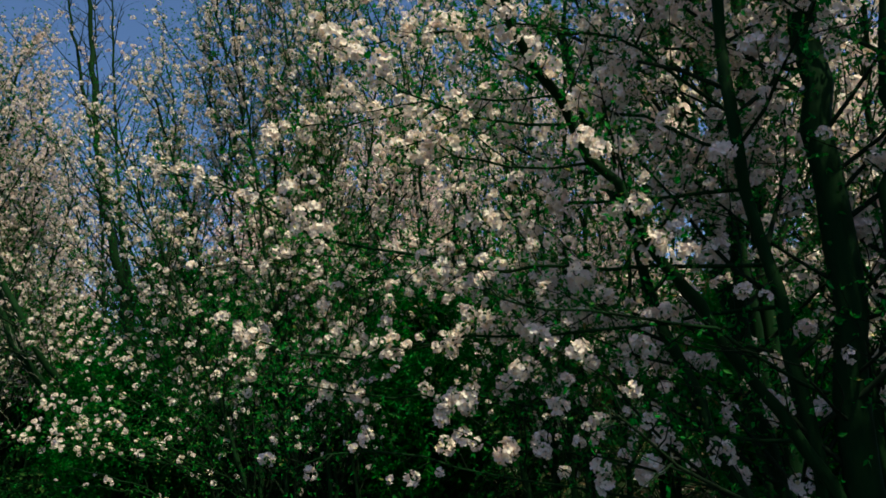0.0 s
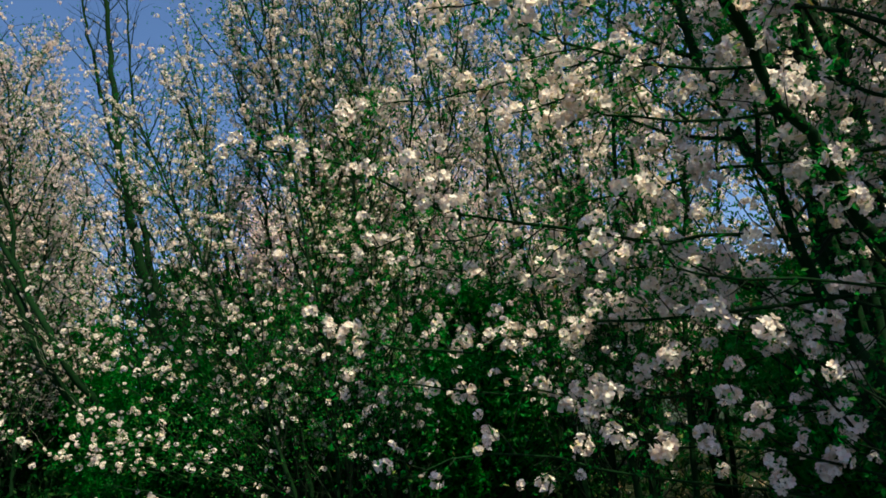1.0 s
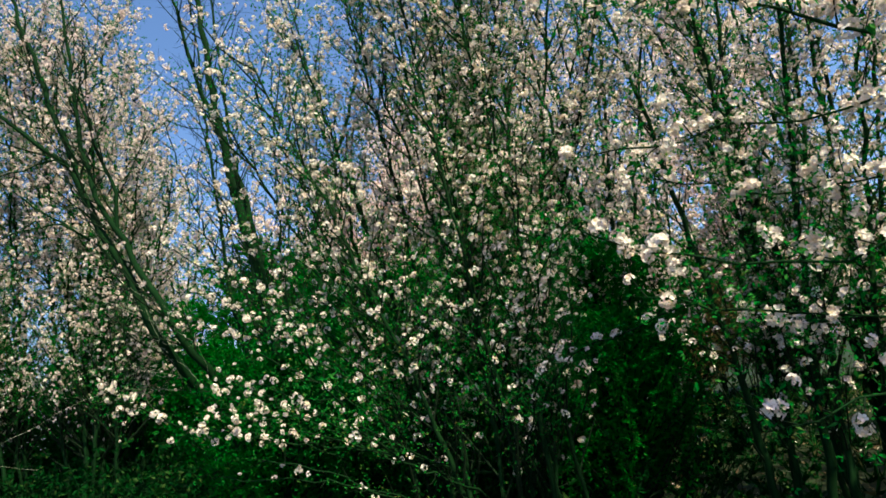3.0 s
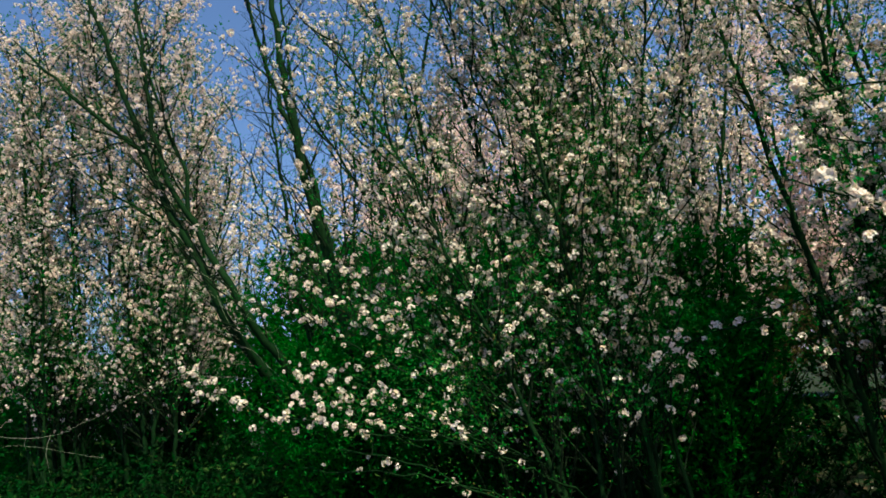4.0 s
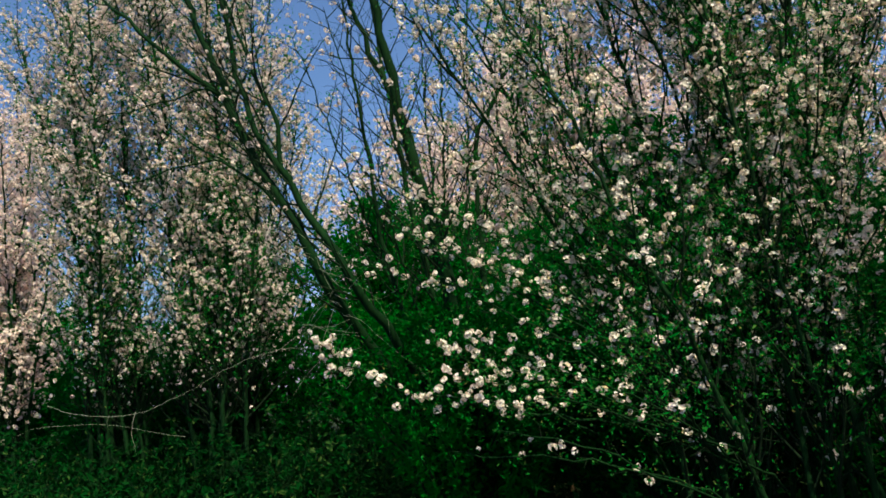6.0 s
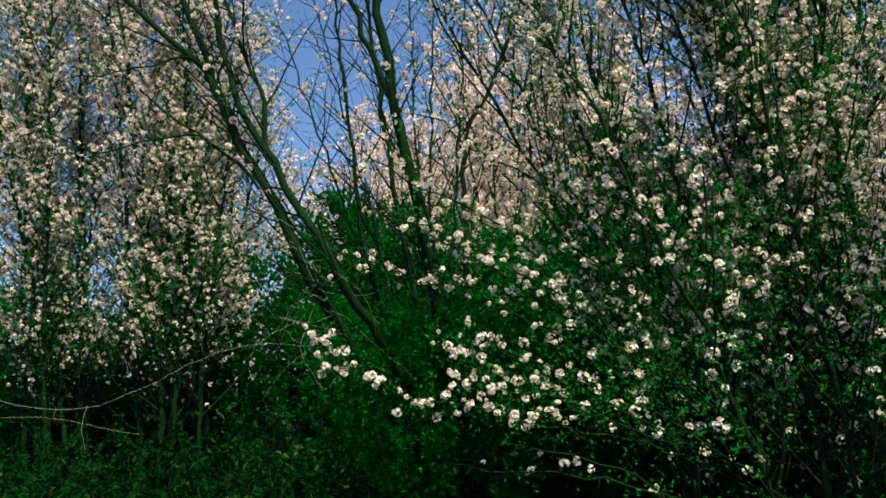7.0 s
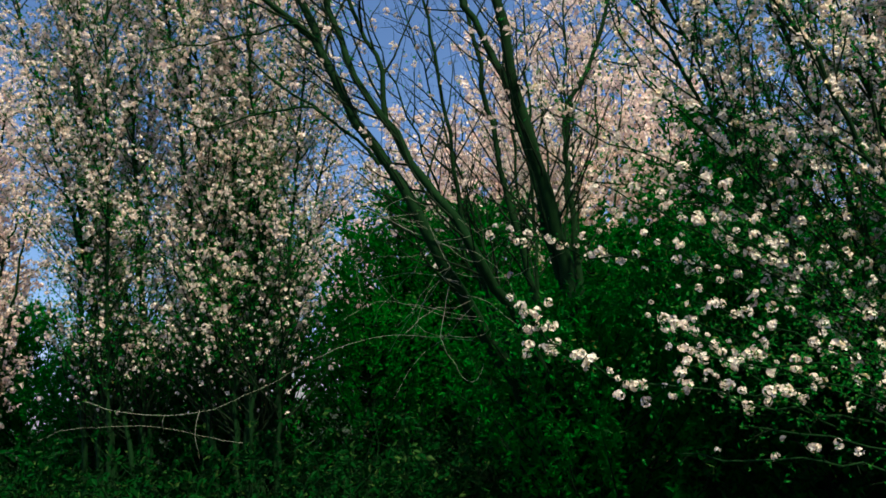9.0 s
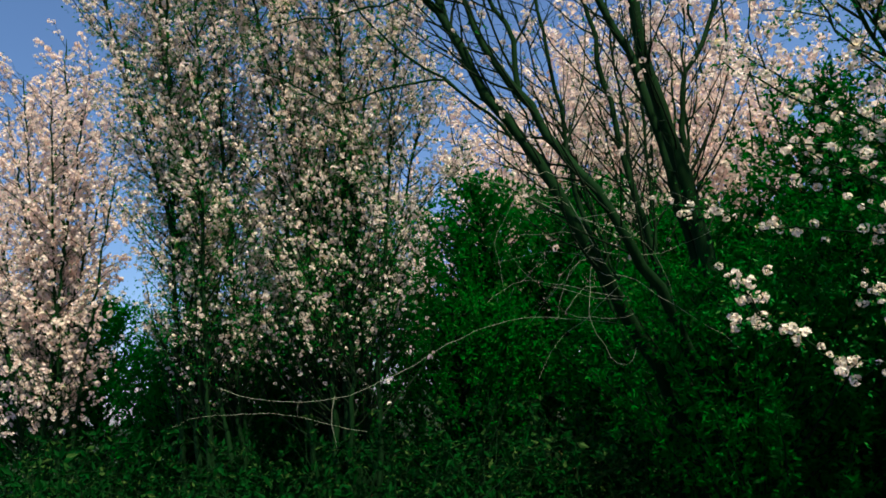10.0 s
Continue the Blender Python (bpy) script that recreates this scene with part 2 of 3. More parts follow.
def pear_tree(base, stems, seed, label, limbs=(), low=1.0, gap=0.17, reach=1.0, lift=0.7, side_gap=0.10, side=0.32, bloom=0.075,
              size=0.058, leafy=0.35, singled=None, heads=None, crown_start=0.2, twig_sides=3, group="", bare=0.0, top_reach=0.35, dry=(), split=False, thin=None, limb_bloom=0.8, leaf=0.035, clump=0.0, even=None, petal=PETAL, spread=0.9):
    """A flowering pear with several upright stems. stems and limbs: (control points, radius at the foot, at the tip).
    Limbs carry blossom along their length; singled(p) tells which flower heads are parts of their own."""
    rng = np.random.default_rng(seed)
    base = np.asarray(base, float)
    tree = thing("pear_tree", base, label, "tree", group)
    twigs, spots, ways, live = Tubes(), [], [], []
    bearers, bearer_pts = [], []

    def bloom_along(pts, f0, spacing):
        d = np.r_[0, np.cumsum(np.linalg.norm(np.diff(pts, axis=0), axis=1))]
        s = np.arange(f0 * d[-1] + rng.random() * spacing, d[-1] + spacing * 0.3, spacing)
        if len(s) == 0:
            return
        s = s + rng.normal(size=len(s)) * spacing * 0.35
        p = np.stack([np.interp(s, d, pts[:, i]) for i in range(3)], -1)
        o = unit(rng.normal(size=p.shape) + np.array([0, 0, 0.5]))
        keep = rng.random(len(p)) > bare
        spots.append(p + o * (0.012 + 0.025 * rng.random((len(p), 1))))
        ways.append(o + np.array([0, 0, 0.35]))
        live.append(keep)

    def sprout(pts, r, f0, every, length, rise, level):
        d = np.r_[0, np.cumsum(np.linalg.norm(np.diff(pts, axis=0), axis=1))]
        s = f0 * d[-1] + rng.random() * every
        while s < d[-1]:
            f = s / d[-1]
            p = np.array([np.interp(s, d, pts[:, i]) for i in range(3)])
            i = min(int(np.searchsorted(d, s)), len(pts) - 1)
            along = unit(pts[i] - pts[i - 1])
            o = unit(np.cross(along, rng.normal(size=3)))
            if level == 0:
                ln = length * (top_reach + (1 - top_reach) * (1 - f)) * (0.55 + 0.75 * rng.random())
                q = wander(rng, p, o * spread + along * 0.55 + np.array([0, 0, 0.1]), ln, rise, 0.10, max(4, int(ln / 0.12)))
                r0 = min(r * 0.5, 0.003 + 0.006 * ln)
                if split:
                    t = Tubes()
                    t.add(q, r0, 0.0022, 5)
                    bearers.append(part("branch", t.mesh("branch", TWIG_BARK, base), tree))
                    bearer_pts.append(q)
                else:
                    twigs.add(q, r0, 0.0022, 3 if heads is FAR else 4)
                bloom_along(q, crown_start, bloom)
                sprout(q, r0, 0.15, side_gap, side, 0.6, 1)
            else:
                ln = length * (1.1 - 0.6 * f) * (0.35 + 0.9 * rng.random())
                q = wander(rng, p, o + along * 0.7 + np.array([0, 0, 0.15]), ln, rise, 0.16, 3 if heads is None or heads is FINE else 1)
                twigs.add(q, 0.0024, 0.0012, twig_sides)
                bloom_along(q, 0.2, bloom)
            s += every * (0.5 + rng.random())

    for ctrl, r0, r1 in stems:
        pts = spline(ctrl, 0.14)
        pts[1:-1] += rng.normal(size=(len(pts) - 2, 3)) * 0.010
        t = Tubes()
        t.add(pts, r0, r1, 10 if r0 > 0.03 else 7, 0.05, rng)
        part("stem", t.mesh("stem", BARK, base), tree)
        high = np.clip((low - pts[0, 2]) / max(pts[-1, 2] - pts[0, 2], 0.1), 0.02, 0.9)
        sprout(pts, r0, high, gap, reach, lift, 0)
    for ctrl, r0, r1 in limbs:
        pts = spline(ctrl, 0.08)
        pts[1:-1] += rng.normal(size=(len(pts) - 2, 3)) * 0.006
        drift = np.cumsum(rng.normal(size=pts.shape) * 0.007, axis=0)
        pts += drift - drift[0] - (drift[-1] - drift[0]) * np.linspace(0, 1, len(pts))[:, None]
        t = Tubes()
        t.add(pts, r0, r1, 7, 0.05, rng)
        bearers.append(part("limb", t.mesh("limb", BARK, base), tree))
        bearer_pts.append(pts)
        bloom_along(pts, 0.25, bloom * limb_bloom)
        sprout(pts, r0, 0.2, side_gap * 0.9, side * 0.8, 0.4, 1)

    for ctrl, r0, r1 in dry:
        t = Tubes()
        pts = spline(ctrl, 0.06)
        pts[1:] += np.cumsum(rng.normal(size=(len(pts) - 1, 3)) * 0.004, axis=0)
        t.add(pts, r0 * 0.75, r1 * 0.75, 5, 0.06, rng)
        part("bare_twig", t.mesh("bare_twig", DRY_TWIG, base), tree, "pale dry leafless twig")
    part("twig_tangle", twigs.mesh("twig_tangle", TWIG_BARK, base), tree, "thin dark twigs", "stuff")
    spots_, ways_, kept = np.vstack(spots), np.vstack(ways), np.concatenate(live)
    leaf_spots = spots_[rng.integers(len(spots_), size=int(leafy * len(spots_)))]
    if thin is not None:
        leaf_spots = leaf_spots[rng.random(len(leaf_spots)) < np.array([2.5 * thin(p) for p in leaf_spots])]
    if clump:
        wave = sum(np.sin(spots_ @ k + 1.7 * i) for i, k in enumerate(CLUMPS)) / 2.2
        full = np.array([even is not None and even(p) for p in spots_])
        kept &= full | (rng.random(len(spots_)) < np.clip(0.68 + clump * wave, 0.05, 1.0))
    if thin is not None:
        kept &= rng.random(len(spots_)) < np.array([thin(p) for p in spots_])
    spots_, ways_ = spots_[kept], ways_[kept]
    sizes = size * (0.55 + 0.85 * rng.random(len(spots_)) ** 1.3)
    one = np.zeros(len(spots_), bool)
    if singled is not None:
        one = np.array([bool(singled(p)) for p in spots_])
        over = np.flatnonzero(one)[290:]
        one[over] = False
        for p, w, s, k in zip(spots_[one], ways_[one], sizes[one] * 0.82, rng.integers(len(FINE_MESHES), size=one.sum())):
            near = int(np.argmin([np.min(np.sum((q - p) ** 2, axis=1)) for q in bearer_pts]))
            ob = part("blossom", FINE_MESHES[k], bearers[near])
            rot = Matrix(turned(w[None], rng)[0].tolist())
            ob.matrix_local = Matrix.LocRotScale(Vector((p - base).tolist()), rot.to_quaternion(), Vector((s, s, s)))
    v, t = scatter(rng, heads or PLAIN, (spots_ - base)[~one], ways_[~one], sizes[~one])
    part("blossoms", mesh_from("blossoms", v, tris=t, mat=petal), tree, "white pear blossom in small round clusters", "stuff")
    if len(leaf_spots):
        k = len(leaf_spots)
        v, t = scatter(rng, TUFTS, leaf_spots - base + rng.normal(size=(k, 3)) * 0.05, rng.normal(size=(k, 3)) + (0, 0, 0.3), leaf * (0.6 + 0.8 * rng.random(k)))
        part("leaves", mesh_from("leaves", v, tris=t, mat=YOUNG_LEAF), tree, "young yellow-green leaves", "stuff")
    return tree


# ---- ground ----
def ground_height(x, y):
    return 0.055 * np.clip(y - 3.0, 0, 9) + 0.04 * np.sin(0.9 * x + 0.4 * y) * np.cos(0.7 * y - 0.3 * x) - 0.02


def ground():
    near = np.linspace(-26, 26, 120)
    xs = np.r_[-2000, -600, -200, -70, near, 70, 200, 600, 2000]
    ys = np.r_[-2000, -600, -200, -60, near + 6, 70, 200, 600, 2000]
    gx, gy = np.meshgrid(xs, ys)
    rng = np.random.default_rng(3)
    gz = ground_height(gx, gy) + np.where((abs(gx) < 27) & (abs(gy) < 33), rng.normal(size=gx.shape) * 0.012, 0)
    n = len(xs)
    i = (np.arange(len(ys) - 1)[:, None] * n + np.arange(n - 1)[None]).ravel()
    ob = new("ground", mesh_from("ground", np.stack([gx, gy, gz], -1).reshape(-1, 3), quads=np.stack([i, i + 1, i + 1 + n, i + n], -1), mat=SHADE_SOIL, smooth=True))
    return tagged(ob, "woodland soil with leaf litter, coloured dark for the shade", "ground", kind="structure")


ground()


def foot(x, y, sink=0.05):
    return (x, y, float(ground_height(x, y)) - sink)


# ---- the trees ----
def fan(base, tops, r0=0.05, r1=0.008, bow=0.35, apart=0.07):
    """Stems that rise together and lean apart toward their tops."""
    b = np.array(base, float)
    out = []
    for i, top in enumerate(tops):
        top = np.array(top, float)
        start = b + np.array([apart * math.cos(2.4 * i), apart * math.sin(2.4 * i), 0]) * (0.5 + 0.5 * ((i * 29) % 7) / 6)
        way = top - start
        out.append(([start, start + way * 0.3 * np.array([1 - bow, 1 - bow, 1]), start + way * 0.65 * np.array([1 - bow * 0.3, 1 - bow * 0.3, 1]), top], r0 * (0.75 + 0.4 * ((i * 37) % 10) / 10), r1))
    return out


# near tree, whose limbs reach across the way
A = foot(0.82, 1.75)
near_stems = [
    ([A, (0.78, 1.7, 1.2), (0.82, 1.7, 1.92), (0.90, 1.9, 3.6), (0.80, 2.5, 5.8)], 0.050, 0.012),
    ([A, (0.68, 1.72, 1.2), (0.63, 1.7, 2.05), (0.66, 1.9, 3.4), (0.40, 2.8, 5.6)], 0.022, 0.008),
    ([A, (0.86, 1.6, 1.5), (0.98, 1.6, 2.2), (1.1, 1.6, 3.4), (1.3, 1.7, 5.6)], 0.032, 0.010),
    ([A, (0.5, 1.95, 1.4), (0.35, 2.1, 2.2), (0.2, 2.4, 3.3), (-0.1, 3.1, 5.2)], 0.020, 0.007),
    ([A, (0.70, 2.1, 1.4), (0.81, 2.34, 2.26), (0.75, 2.6, 3.4), (0.5, 3.3, 5.4)], 0.026, 0.008),
]
near_limbs = [
    ([(0.76, 1.72, 1.05), (0.48, 1.64, 1.62), (0.313, 1.56, 1.88), (0.184, 1.47, 2.07), (0.09, 1.33, 2.19), (-0.04, 1.18, 2.6)], 0.017, 0.008),
    ([(0.66, 1.7, 1.6), (0.1, 2.0, 1.62), (-0.43, 2.15, 1.63), (-0.72, 2.22, 1.69), (-0.98, 2.35, 1.82)], 0.0055, 0.0025),
    ([(0.64, 1.7, 1.7), (-0.1, 1.75, 1.80), (-0.44, 1.72, 1.90), (-0.67, 1.78, 2.06), (-0.95, 1.85, 2.15)], 0.0055, 0.0025),
    ([(0.22, 1.5, 2.02), (0.02, 1.5, 2.06), (-0.15, 1.55, 2.16), (-0.35, 1.6, 2.34)], 0.0038, 0.0018),
    ([(0.26, 1.53, 1.94), (0.08, 1.6, 1.97), (-0.12, 1.7, 2.10), (-0.3, 1.85, 2.14)], 0.0038, 0.0018),
]
low_limbs = [
    ([(0.66, 1.7, 1.1), (0.1, 2.0, 1.2), (-0.4, 2.08, 1.33), (-0.68, 2.0, 1.30)], 0.0050, 0.0022),
    ([(0.66, 1.7, 1.3), (0.0, 2.2, 1.45), (-0.5, 2.25, 1.5), (-0.85, 2.25, 1.6)], 0.0050, 0.0022),
    ([(0.64, 1.75, 1.9), (0.1, 2.0, 1.95), (-0.5, 2.2, 1.95), (-0.9, 2.25, 1.95)], 0.0052, 0.0022),
    ([(0.64, 1.75, 2.0), (0.2, 2.0, 2.3), (-0.3, 2.3, 2.4), (-0.8, 2.5, 2.5)], 0.0052, 0.0022),
    ([(0.7, 1.75, 1.1), (0.5, 1.85, 1.2), (0.2, 1.9, 1.28), (-0.1, 1.95, 1.34)], 0.0050, 0.0022),
    ([(0.64, 1.75, 2.1), (0.3, 1.8, 2.4), (-0.1, 1.9, 2.5), (-0.5, 2.0, 2.55)], 0.0052, 0.0022),
    ([(0.70, 1.65, 1.4), (0.45, 1.5, 1.55), (0.2, 1.5, 1.6), (-0.05, 1.6, 1.7)], 0.0050, 0.0022),
    ([(0.64, 1.75, 1.5), (0.2, 2.4, 1.75), (-0.3, 2.7, 1.85), (-0.7, 2.9, 2.05)], 0.0052, 0.0022),
]
pear_tree(A, near_stems, 11, "flowering pear tree with dark trunks and low spreading limbs", limbs=near_limbs + low_limbs,
   low=0.9, gap=0.11, reach=0.8, lift=0.4, side_gap=0.07, side=0.30, bloom=0.047, size=0.047, leafy=7.0, leaf=0.022, clump=0.6, heads=FINE, singled=lambda p: p[0] < -0.2 and p[2] < 2.2, split=True,
   thin=lambda p: 0.04 if p[1] < 1.65 and p[2] < 1.75 else (0.22 if p[2] < 1.42 else 1.0) if p[0] < -0.1 else 0.14 if p[2] < 1.3 else 0.32 if p[2] < 1.5 or p[0] > 0.85 else (0.85 if p[1] > 1.75 else 0.45))

# tree with dense upright stems and long drooping low branches
C = foot(-1.45, 4.95)
tip_sprays = [
    ([(-3.38, 4.34, 1.62), (-3.44, 4.25, 1.69), (-3.48, 4.21, 1.75)], 0.003, 0.0015),
    ([(-3.40, 4.30, 1.64), (-3.45, 4.24, 1.71), (-3.49, 4.23, 1.76)], 0.003, 0.0015),
    ([(-3.34, 4.36, 1.60), (-3.38, 4.33, 1.58), (-3.39, 4.33, 1.54)], 0.003, 0.0015),
]
drooping_limbs = [
    ([(-1.5, 4.9, 0.95), (-2.2, 4.72, 1.2), (-2.66, 4.6, 1.34), (-3.06, 4.53, 1.43), (-3.20, 4.42, 1.49), (-3.31, 4.40, 1.57), (-3.40, 4.34, 1.62), (-3.46, 4.24, 1.71)], 0.009, 0.003),
    ([(-1.5, 4.9, 1.2), (-2.3, 4.9, 1.75), (-2.9, 5.0, 1.96), (-3.15, 5.02, 1.99), (-3.3, 5.06, 2.11), (-3.55, 5.1, 2.21)], 0.008, 0.003),
    ([(-1.5, 4.9, 1.3), (-2.2, 4.85, 1.95), (-2.63, 4.9, 2.15), (-3.02, 4.9, 2.18)], 0.007, 0.003),
    ([(-1.5, 4.9, 1.0), (-2.1, 4.8, 1.4), (-2.57, 4.7, 1.54), (-2.75, 4.77, 1.64), (-2.95, 4.8, 1.70)], 0.007, 0.003),
    ([(-1.5, 4.8, 0.8), (-1.9, 4.2, 1.2), (-2.03, 3.7, 1.5), (-2.09, 3.4, 1.85), (-2.07, 3.38, 2.1)], 0.007, 0.003),
    ([(-1.4, 4.8, 0.6), (-2.0, 4.55, 0.92), (-2.5, 4.45, 1.09), (-2.98, 4.47, 1.17)], 0.007, 0.003),
]
side_limbs = [
    ([(-1.3, 4.8, 0.7), (-1.2, 4.4, 1.2), (-1.14, 4.17, 1.4), (-0.95, 4.0, 1.7)], 0.007, 0.003),
    ([(-1.3, 4.85, 1.0), (-1.0, 4.4, 1.5), (-0.62, 4.06, 1.63), (-0.3, 3.9, 1.7)], 0.007, 0.003),
    ([(-1.3, 4.85, 1.3), (-1.1, 4.4, 1.8), (-0.95, 4.1, 2.03), (-0.8, 3.95, 2.2)], 0.007, 0.003),
    ([(-1.5, 4.8, 0.7), (-2.0, 4.5, 0.95), (-2.4, 4.35, 1.15), (-2.75, 4.4, 1.25)], 0.007, 0.003),
    ([(-1.6, 4.9, 1.2), (-2.3, 4.8, 1.9), (-2.8, 4.65, 2.3), (-3.2, 4.6, 2.65)], 0.007, 0.003),
    ([(-1.6, 4.9, 1.4), (-2.4, 4.7, 2.2), (-2.85, 4.6, 2.75), (-2.95, 4.55, 3.05)], 0.007, 0.003),
]
raised_limbs = [
    ([(-1.6, 4.9, 1.1), (-2.3, 4.65, 1.7), (-2.85, 4.6, 2.1), (-3.1, 4.6, 2.25)], 0.007, 0.003),
    ([(-1.6, 4.85, 0.9), (-2.2, 4.65, 1.25), (-2.6, 4.6, 1.5), (-2.85, 4.65, 1.62)], 0.006, 0.003),
    ([(-2.3, 4.7, 1.15), (-2.6, 4.5, 1.35), (-2.8, 4.45, 1.55), (-3.0, 4.45, 1.68)], 0.005, 0.002),
    ([(-1.8, 4.8, 1.3), (-2.5, 4.6, 2.0), (-2.85, 4.55, 2.3), (-3.1, 4.55, 2.44), (-3.29, 4.55, 2.62)], 0.006, 0.003),
    ([(-1.8, 4.8, 1.2), (-2.4, 4.6, 1.8), (-2.8, 4.55, 2.08), (-3.0, 4.55, 2.22), (-3.15, 4.55, 2.25)], 0.006, 0.003),
    ([(-1.8, 4.8, 1.1), (-2.4, 4.6, 1.6), (-2.75, 4.55, 1.85), (-2.95, 4.55, 2.0)], 0.006, 0.003),
]
spray_limbs = [
    ([(-1.8, 4.8, 1.6), (-2.4, 4.6, 2.3), (-2.78, 4.55, 2.55), (-2.9, 4.5, 2.68), (-3.12, 4.5, 2.76)], 0.006, 0.003),
    ([(-1.6, 4.8, 0.95), (-2.2, 4.45, 1.34), (-2.478, 4.35, 1.494), (-2.729, 4.35, 1.631), (-2.86, 4.35, 1.70)], 0.006, 0.002),
    ([(-1.6, 4.8, 0.9), (-2.2, 4.45, 1.30), (-2.447, 4.35, 1.368), (-2.698, 4.35, 1.364), (-2.84, 4.35, 1.41)], 0.006, 0.002),
    ([(-1.7, 4.8, 1.0), (-2.3, 4.45, 1.38), (-2.553, 4.37, 1.432), (-2.782, 4.33, 1.46), (-2.92, 4.35, 1.565)], 0.006, 0.002),
]
upright_stems = fan(C, [(-1.94, 4.6, 3.9), (-2.35, 4.7, 3.9), (-1.5, 4.9, 5.0), (-1.2, 5.1, 4.9), (-0.8, 5.0, 4.6), (-1.7, 5.2, 4.7), (-0.4, 5.0, 3.9), (-2.1, 5.1, 4.6), (-1.0, 4.6, 4.4),
             (-2.75, 5.0, 3.7), (-1.65, 4.4, 4.4), (-0.6, 4.7, 4.2), (-2.5, 5.3, 4.3), (-1.35, 4.5, 4.7), (-2.9, 4.75, 3.4), (-2.55, 4.45, 3.6),
             (-1.85, 4.5, 4.6), (-0.9, 5.2, 5.0), (-1.3, 5.3, 5.2), (-0.2, 4.8, 4.2)], 0.019, 0.006, apart=0.5)
pear_tree(C, upright_stems, 12, "flowering pear tree with many upright stems and drooping branches",
   limbs=drooping_limbs + tip_sprays + side_limbs + raised_limbs + spray_limbs, low=0.75, gap=0.085, reach=0.75, spread=0.5, lift=1.5, side_gap=0.11, side=0.26, bloom=0.085, size=0.042, leafy=5.0, leaf=0.026, clump=0.5, even=lambda p: p[0] < -2.5 and p[1] < 5.2, limb_bloom=0.6, top_reach=0.7, singled=lambda p: p[0] < -2.45 and p[1] < 4.95 and p[2] < 2.4, split=True,
   thin=lambda p: 0.14 if p[2] < 1.27 and p[0] < -2.2 else 1.0 if p[0] < -2.85 and p[1] < 4.63 and p[2] < 1.85 else 0.72 if p[0] < -2.95 and p[1] < 5.2 else 0.62 if p[0] < -2.5 and p[1] < 5.2 else 0.16 if p[2] < 1.3 else 0.42 if p[2] < 1.75 else 0.62 if p[2] < 2.3 else 1.0)

# leaning, almost bare tree
D = foot(-3.1, 6.25)
leaning_stems = [
    ([D, (-3.45, 5.95, 1.2), (-3.86, 5.45, 2.19), (-4.01, 5.45, 2.57), (-4.23, 5.45, 3.00), (-4.44, 5.45, 3.60), (-4.60, 5.45, 4.12), (-4.85, 5.4, 5.0), (-5.0, 5.4, 6.0)], 0.056, 0.008),
    ([(-4.30, 5.45, 3.20), (-4.44, 5.42, 3.52), (-4.73, 5.3, 3.84), (-4.91, 5.25, 4.04), (-5.35, 5.2, 4.55)], 0.026, 0.008),
    ([D, (-3.32, 5.85, 1.3), (-3.62, 5.42, 2.09), (-3.95, 5.4, 2.72), (-4.07, 5.4, 2.97), (-4.20, 5.4, 3.23), (-4.31, 5.4, 3.68), (-4.36, 5.4, 4.13), (-4.45, 5.4, 5.0), (-4.5, 5.45, 6.0)], 0.044, 0.006),
    ([(-4.06, 5.4, 2.93), (-4.05, 5.38, 3.24), (-4.13, 5.38, 3.47), (-4.29, 5.38, 3.97), (-4.45, 5.38, 4.6)], 0.018, 0.007),
]
upright = [
    ([D, (-3.1, 6.1, 1.2), (-3.16, 6.0, 2.14), (-3.29, 5.88, 3.07), (-3.36, 5.77, 3.83), (-3.45, 5.7, 5.4), (-3.5, 5.7, 6.8)], 0.066, 0.008),
    ([(-3.12, 6.1, 1.5), (-3.21, 6.1, 2.24), (-3.33, 6.1, 3.24), (-3.52, 6.1, 3.85), (-3.8, 6.1, 5.0), (-4.0, 6.1, 6.3)], 0.042, 0.006),
    ([(-3.1, 6.3, 0.5), (-3.31, 6.4, 1.81), (-3.46, 6.4, 2.91), (-3.54, 6.4, 3.98), (-3.6, 6.4, 5.2), (-3.62, 6.4, 6.5)], 0.034, 0.005),
    ([(-3.1, 6.3, 0.4), (-3.69, 6.6, 2.17), (-3.82, 6.6, 3.54), (-3.85, 6.6, 4.2), (-3.9, 6.6, 5.2), (-3.95, 6.6, 6.3)], 0.028, 0.005),
    ([(-3.05, 6.35, 0.5), (-3.0, 6.8, 2.4), (-2.94, 6.8, 3.28), (-2.72, 6.8, 3.68), (-2.48, 6.8, 4.27), (-2.3, 6.8, 5.0), (-2.1, 6.8, 6.2)], 0.038, 0.005),
]
slender = fan((-3.35, 6.7, 0.2), [(-4.15, 6.9, 4.9), (-3.3, 7.0, 5.0), (-2.75, 6.5, 4.8), (-4.4, 6.7, 4.6), (-3.05, 6.9, 5.2)], 0.020, 0.005, 0.2, 0.12)
leaning_limbs = [
    ([(-4.28, 5.4, 2.92), (-4.43, 5.3, 3.05), (-4.68, 5.2, 3.04), (-5.00, 5.1, 2.98), (-5.19, 5.0, 3.08), (-5.41, 4.95, 3.15)], 0.009, 0.003),
    ([(-4.41, 5.42, 3.51), (-4.51, 5.35, 3.57), (-4.70, 5.25, 3.51), (-4.98, 5.15, 3.44), (-5.24, 5.05, 3.40)], 0.009, 0.003),
    ([(-4.13, 5.45, 2.73), (-4.31, 5.4, 2.93), (-4.46, 5.3, 3.05), (-4.68, 5.2, 3.24), (-4.79, 5.1, 3.38), (-4.89, 5.0, 3.62)], 0.011, 0.003),
]
